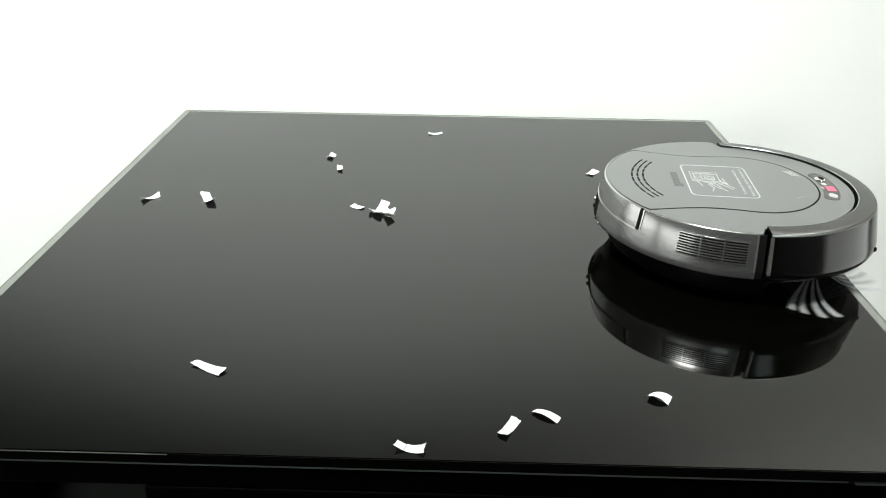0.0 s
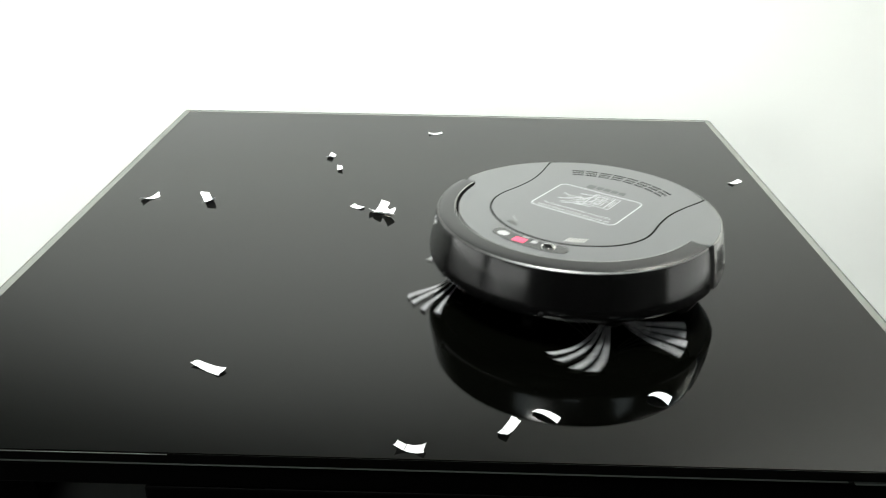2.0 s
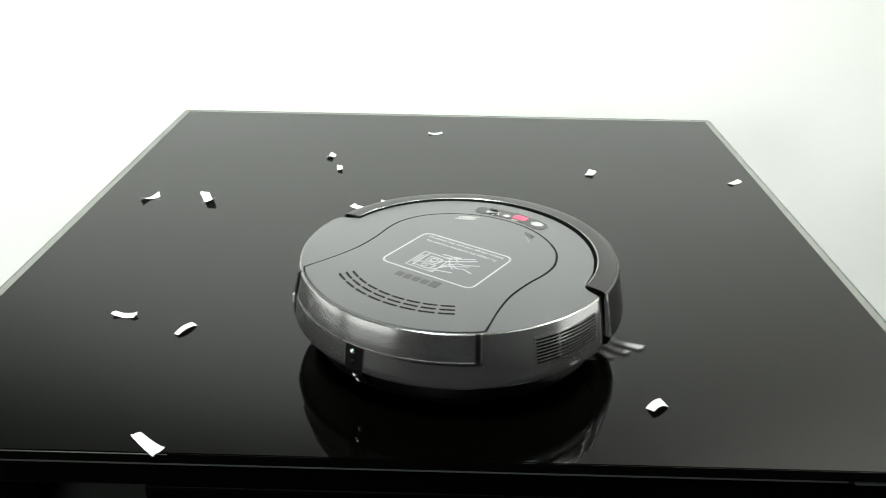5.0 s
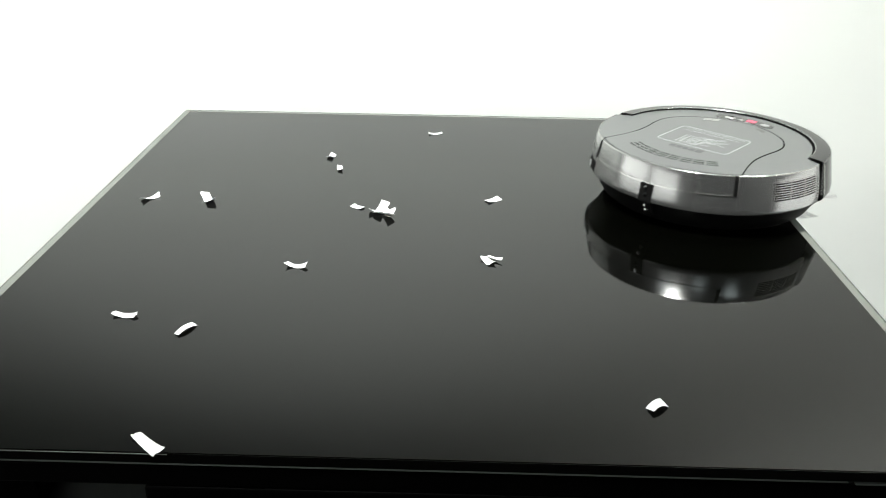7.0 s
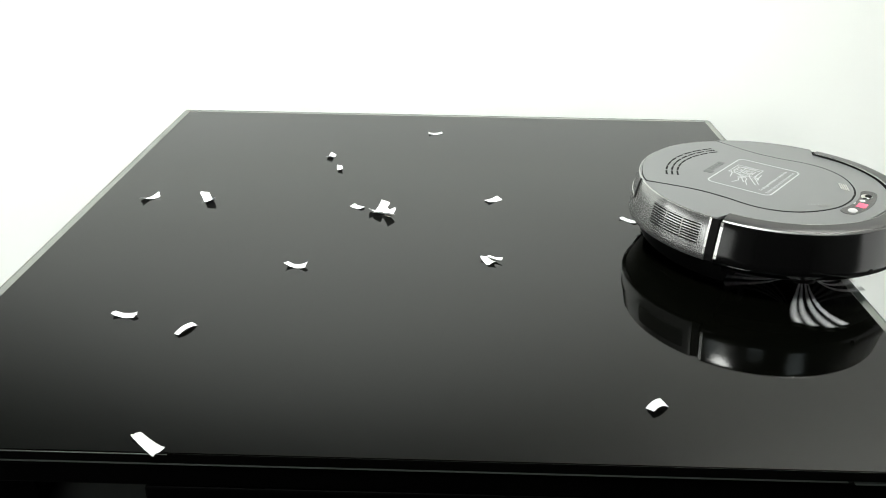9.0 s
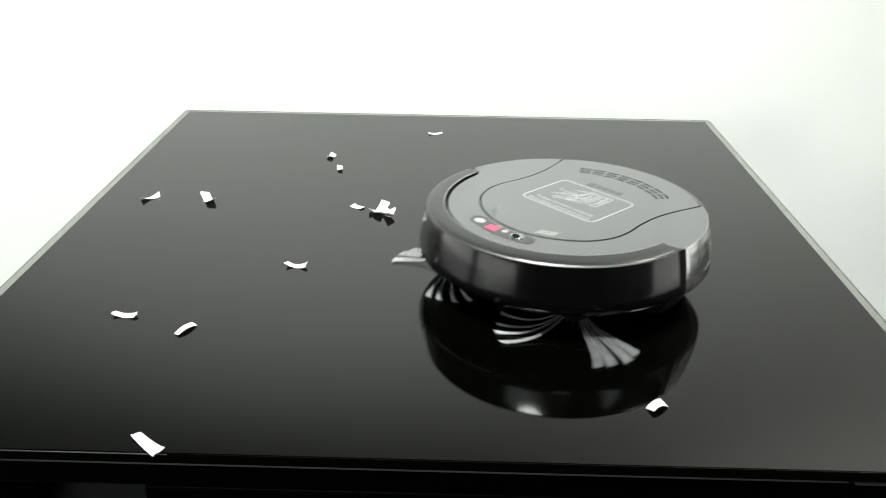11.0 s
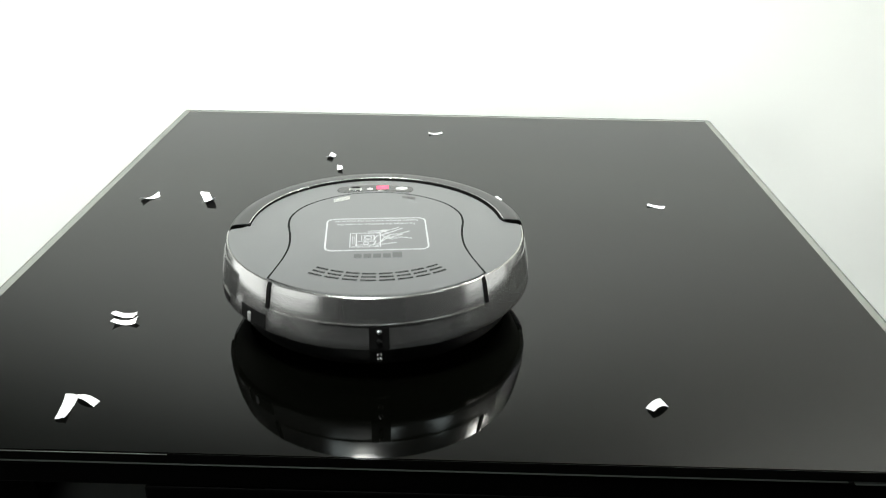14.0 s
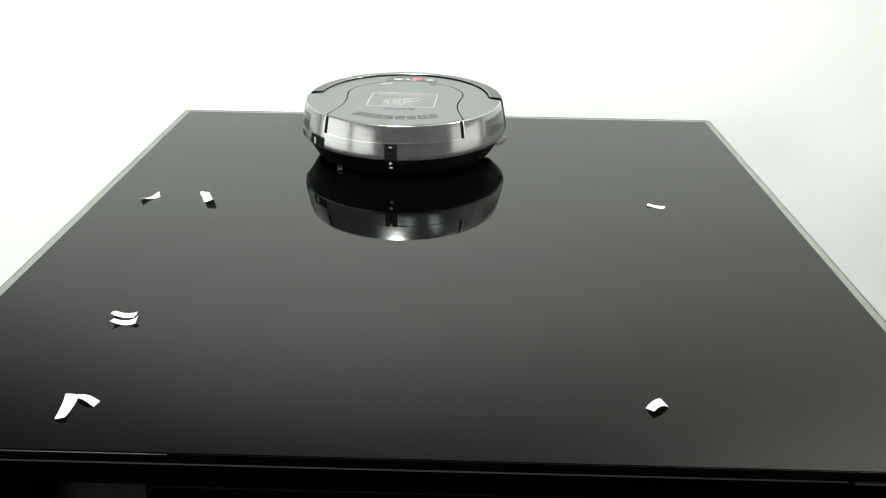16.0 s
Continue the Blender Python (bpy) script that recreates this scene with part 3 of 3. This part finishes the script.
def paper_scrap(length, width, curl, twist=0.0, taper=1.0, label="small curled scrap of white paper", ink=False, seed=1):
    """A curled strip along x, resting with its lowest points on z = 0."""
    rnd = random.Random(seed)
    length, width = 0.87 * length, 0.84 * width
    nx, ny, th = 12, 4, 0.00025
    bm = bmesh.new()
    jag = [rnd.uniform(-0.06, 0.06) for _ in range(2 * (nx + 1) + 2 * (ny + 1))]

    def place(i, j):
        u, v = i / nx - 0.5, j / ny - 0.5
        w = width * (1 + (taper - 1) * (i / nx)) * (1 + (jag[i] if j == 0 else jag[nx + i] if j == ny else 0))
        x = u * length * (1 + (jag[2 * nx + j] * 1.2 if i in (0, nx) else 0))
        z = curl * (4 * u * u if curl > 0 else 4 * u * u - 1) + twist * width * u * v * 4 * 0.5 + abs(twist) * width * 0.25
        return x, v * w, z + 0.0002
    low = min(place(i, j)[2] for i in range(nx + 1) for j in range(ny + 1))
    g = [[[bm.verts.new(Vector(place(i, j)) + Vector((0, 0, -low + 0.0002 + k * th))) for k in (0, 1)] for j in range(ny + 1)] for i in range(nx + 1)]
    for i in range(nx):
        for j in range(ny):
            for k in (0, 1):
                bm.faces.new((g[i][j][k], g[i + 1][j][k], g[i + 1][j + 1][k], g[i][j + 1][k]))
    for i in range(nx):
        for j in (0, ny):
            bm.faces.new((g[i][j][0], g[i + 1][j][0], g[i + 1][j][1], g[i][j][1]))
    for j in range(ny):
        for i in (0, nx):
            bm.faces.new((g[i][j][0], g[i][j + 1][0], g[i][j + 1][1], g[i][j][1]))
    ob = part("paper_scrap", bm, PAPER, smooth=50)
    tagged(ob, label, "paper scrap", "paper scraps")
    if ink:
        q = bmesh.new()
        i = int(nx * 0.35)
        top = [Vector(place(i, j)) + Vector((0, 0, -low + 0.0002 + th)) for j in range(ny + 1)]
        a = [q.verts.new(p + Vector((-0.0003, 0, 0.00012))) for p in top]
        b = [q.verts.new(p + Vector((0.0003, 0, 0.00012))) for p in top]
        for j in range(ny):
            q.faces.new((a[j], a[j + 1], b[j + 1], b[j]))
        part("printed_line", q, INK, ob)
    return ob


def scrap_at(x, y, turn, lift=0.0):
    return pose(x, y, TOP + 0.0001 + lift, 0, 0, turn)


def swallowed(t0, t1):
    """Rows of a scrap that rides inside the vacuum from t0 to t1."""
    times = sorted({t0, t1, *(p[0] for p in PATH if t0 < p[0] < t1)})
    return [(t, vacuum_pose(t) @ pose(0.0, 0.04, 0.062)) for t in times]


def still(x, y, turn, *args, lift=0.0, **kw):
    ob = paper_scrap(*args, **kw)
    ob.matrix_basis = scrap_at(x, y, turn, lift)
    return ob


def moving(rows, *args, **kw):
    """rows: (seconds, x, y, turn[, lift]) or ready-made (seconds, pose) pairs."""
    ob = paper_scrap(*args, **kw)
    out = [(r[0], r[1]) if len(r) == 2 else (r[0], scrap_at(*r[1:])) for r in rows]
    if out[0][0] > 0:
        out.insert(0, (0.0, out[0][1]))
    if out[-1][0] < 16.0:
        out.append((16.0, out[-1][1]))
    ob.matrix_basis = out[0][1]
    SCRAPS.append((ob, out))
    return ob


def scraps():
    flat = "flat scrap of white paper on the black glass"
    still(-0.0186, 0.4156, 10.6, 0.030, 0.012, 0.0020, seed=2)
    still(-0.2001, 0.2696, 69.7, 0.020, 0.013, 0.0040, 0.3, seed=3, label="tiny bent square of white paper")
    still(-0.1767, 0.2084, -80.0, 0.024, 0.0115, 0.0030, 0.2, taper=0.8, seed=4, label="tiny bent square of white paper")
    still(-0.4545, 0.0598, 37.2, 0.034, 0.013, 0.0040, 0.5, taper=0.6, seed=5)
    still(-0.3629, 0.0583, -58.0, 0.040, 0.017, 0.0070, 0.3, seed=6, label="curled white paper scrap casting a reflection")
    # swept up between 14 and 15 s
    moving([(14.35, -0.1269, 0.0430, -30.8), (14.6, -0.09, 0.05, 0, 0.004), *swallowed(14.8, 16.0)], 0.024, 0.015, 0.0015, label=flat, taper=0.8, seed=7)
    for x, y, a, l, w, lift, tw in ((-0.0875, 0.0230, -7.8, 0.046, 0.013, 0.0005, 0.6), (-0.0894, 0.0321, -103.7, 0.052, 0.016, 0.0022, 0.3), (-0.0800, 0.0170, -62.0, 0.042, 0.014, 0.0040, -0.5)):
        moving([(14.35, x, y, a, lift), (14.6, x, y + 0.03, a + 30, 0.004), *swallowed(14.8, 16.0)], l, w, 0.004, tw, label="crossed white paper scraps lying in a small heap", seed=8 + int(100 * w))


def moving_scraps():
    # long strip with a printed edge: pushed away at 2.5 s
    moving([(2.1, 0.0818, -0.4958, 58.5), (2.5, -0.0019, -0.4548, 0.9, 0.003), (2.85, -0.20, -0.34, -20, 0.003), (3.0, -0.3174, -0.3004, -15.6, 0.003), (3.1, -0.3633, -0.3006, -8.3)],
           0.034, 0.0125, 0.0030, 0.2, ink=True, seed=21, label="curled white paper strip with a printed line")
    moving([(2.1, 0.1199, -0.4749, -34.5), (2.5, -0.0055, -0.4403, -62.2, 0.004), (2.85, -0.17, -0.345, 40, 0.004), (3.0, -0.2647, -0.3185, 69.6, 0.004), (3.1, -0.2824, -0.3289, 59.4),
            (11.75, -0.2824, -0.3289, 59.4), (12.0, -0.3173, -0.4148, 67.1), (12.3, -0.312, -0.47, 55), (12.5, -0.3021, -0.5071, 44.6), (13.05, -0.2971, -0.5033, 39.4), (13.2, -0.3400, -0.4690, -27.0)],
           0.031, 0.0100, -0.0028, 0.2, seed=22, label="arched scrap of white paper")
    moving([(2.05, 0.2383, -0.4415, -31.2), (2.45, 0.2326, -0.4561, 34.1)], 0.0245, 0.0135, -0.0036, 0.3, seed=23, label="arched scrap of white paper")
    # printed strip near the front edge: swept up, dropped again further back
    moving([(2.6, -0.0118, -0.5301, -13.6), (2.8, -0.02, -0.47, 20, 0.003), *swallowed(3.0, 5.0), (5.3, -0.10, -0.25, 60, 0.004), (5.7, -0.1848, -0.1624, -10.5), (11.45, -0.1848, -0.1624, -10.5),
            *swallowed(11.75, 12.3), (12.45, -0.33, -0.33, 20, 0.003), (12.6, -0.3570, -0.3175, 2.7)], 0.033, 0.013, 0.0045, 0.25, ink=True, seed=24, label="curled white paper strip with a printed line")
    moving([(2.9, -0.2352, -0.4054, -28.0), (3.0, -0.2401, -0.4176, -58.3), (3.1, -0.2563, -0.4594, -88.1), (3.2, -0.2569, -0.5251, -50.0), (3.3, -0.2569, -0.5338, -40.2), (13.0, -0.2569, -0.5338, -40.2),
            (13.1, -0.31, -0.51, 27), (13.2, -0.3555, -0.4814, 95.0)], 0.047, 0.012, 0.0020, 0.2, taper=1.35, seed=25, label="long tapered strip of white paper")
    # tossed about at the far side
    moving([(4.2, 0.2587, 0.2158, 54.8), (6.2, 0.20, 0.15, 90, 0.002), (6.3, 0.0839, 0.0828, 37.2, 0.0), (14.2, 0.0839, 0.0828, 37.2), (14.5, 0.01, 0.04, 80, 0.003), *swallowed(14.8, 16.0)],
           0.029, 0.016, 0.0015, 0.1, seed=26, label=flat_label())
    moving([(4.2, 0.4942, 0.1840, 38.0), (7.0, 0.45, 0.12, 20), (8.4, 0.29, 0.02, -30, 0.002), (8.7, 0.2856, 0.0139, -40.8), (9.3, 0.2856, 0.0139, -40.8), (9.9, 0.33, 0.06, -30, 0.002), (10.3, 0.3383, 0.0707, -24.9)],
           0.031, 0.012, 0.0015, 0.1, ink=True, seed=27, label="curled white paper scrap with a printed line")
    moving([*swallowed(0.0, 0.5), (0.65, 0.2242, -0.2392, -1.9, 0.003), (1.0, 0.2083, -0.2706, -3.8), (1.2, 0.222, -0.33, -3), (1.5, 0.2256, -0.3462, -2.9), (1.62, 0.2256, -0.3462, -2.9), (1.75, 0.20, -0.28, 20, 0.003), *swallowed(2.0, 5.0),
            (5.3, 0.05, -0.20, -30, 0.003), (5.7, 0.0700, -0.1350, -62.0), (11.3, 0.0700, -0.1350, -62.0), *swallowed(11.6, 13.3), (13.4, -0.22, -0.40, 30, 0.004), (13.5, -0.2953, -0.4199, 8.8, 0.012), (13.6, -0.44, -0.40, 0, 0.02),
            (13.7, -0.64, -0.37, 20, 0.0), (14.0, -0.80, -0.33, 60, -0.7495)], 0.027, 0.0145, 0.0025, 0.3, seed=28, label="small curled scrap of white paper")
    moving([*swallowed(0.0, 5.0), (5.3, 0.06, -0.20, 20, 0.004), (5.7, 0.0800, -0.1310, -25.4, 0.0032), (11.3, 0.0800, -0.1310, -25.4, 0.0032), *swallowed(11.6, 16.0)], 0.024, 0.009, 0.0015, 0.3, taper=0.6, seed=29, label="small torn scrap of white paper")


def flat_label():
    return "flat scrap of white paper on the black glass"


def motions():
    rows = [(p[0], vacuum_pose(p[0])) for p in PATH]
    walk(vacuum, rows)
    for brush, x, start, step in ((brush_left, -0.097, 90.0, -35.1), (brush_right, 0.095, -11.0, 40.55)):
        walk(brush, [(0.1 * k, pose(1.01 * x, 0.095, 0, 0, 0, start + step * k)) for k in range(161)])
    for ob, out in SCRAPS:
        walk(ob, out)


room()
ceiling_lights()
table()
vacuum, brush_left, brush_right = robot_vacuum()
scraps()
moving_scraps()
motions()
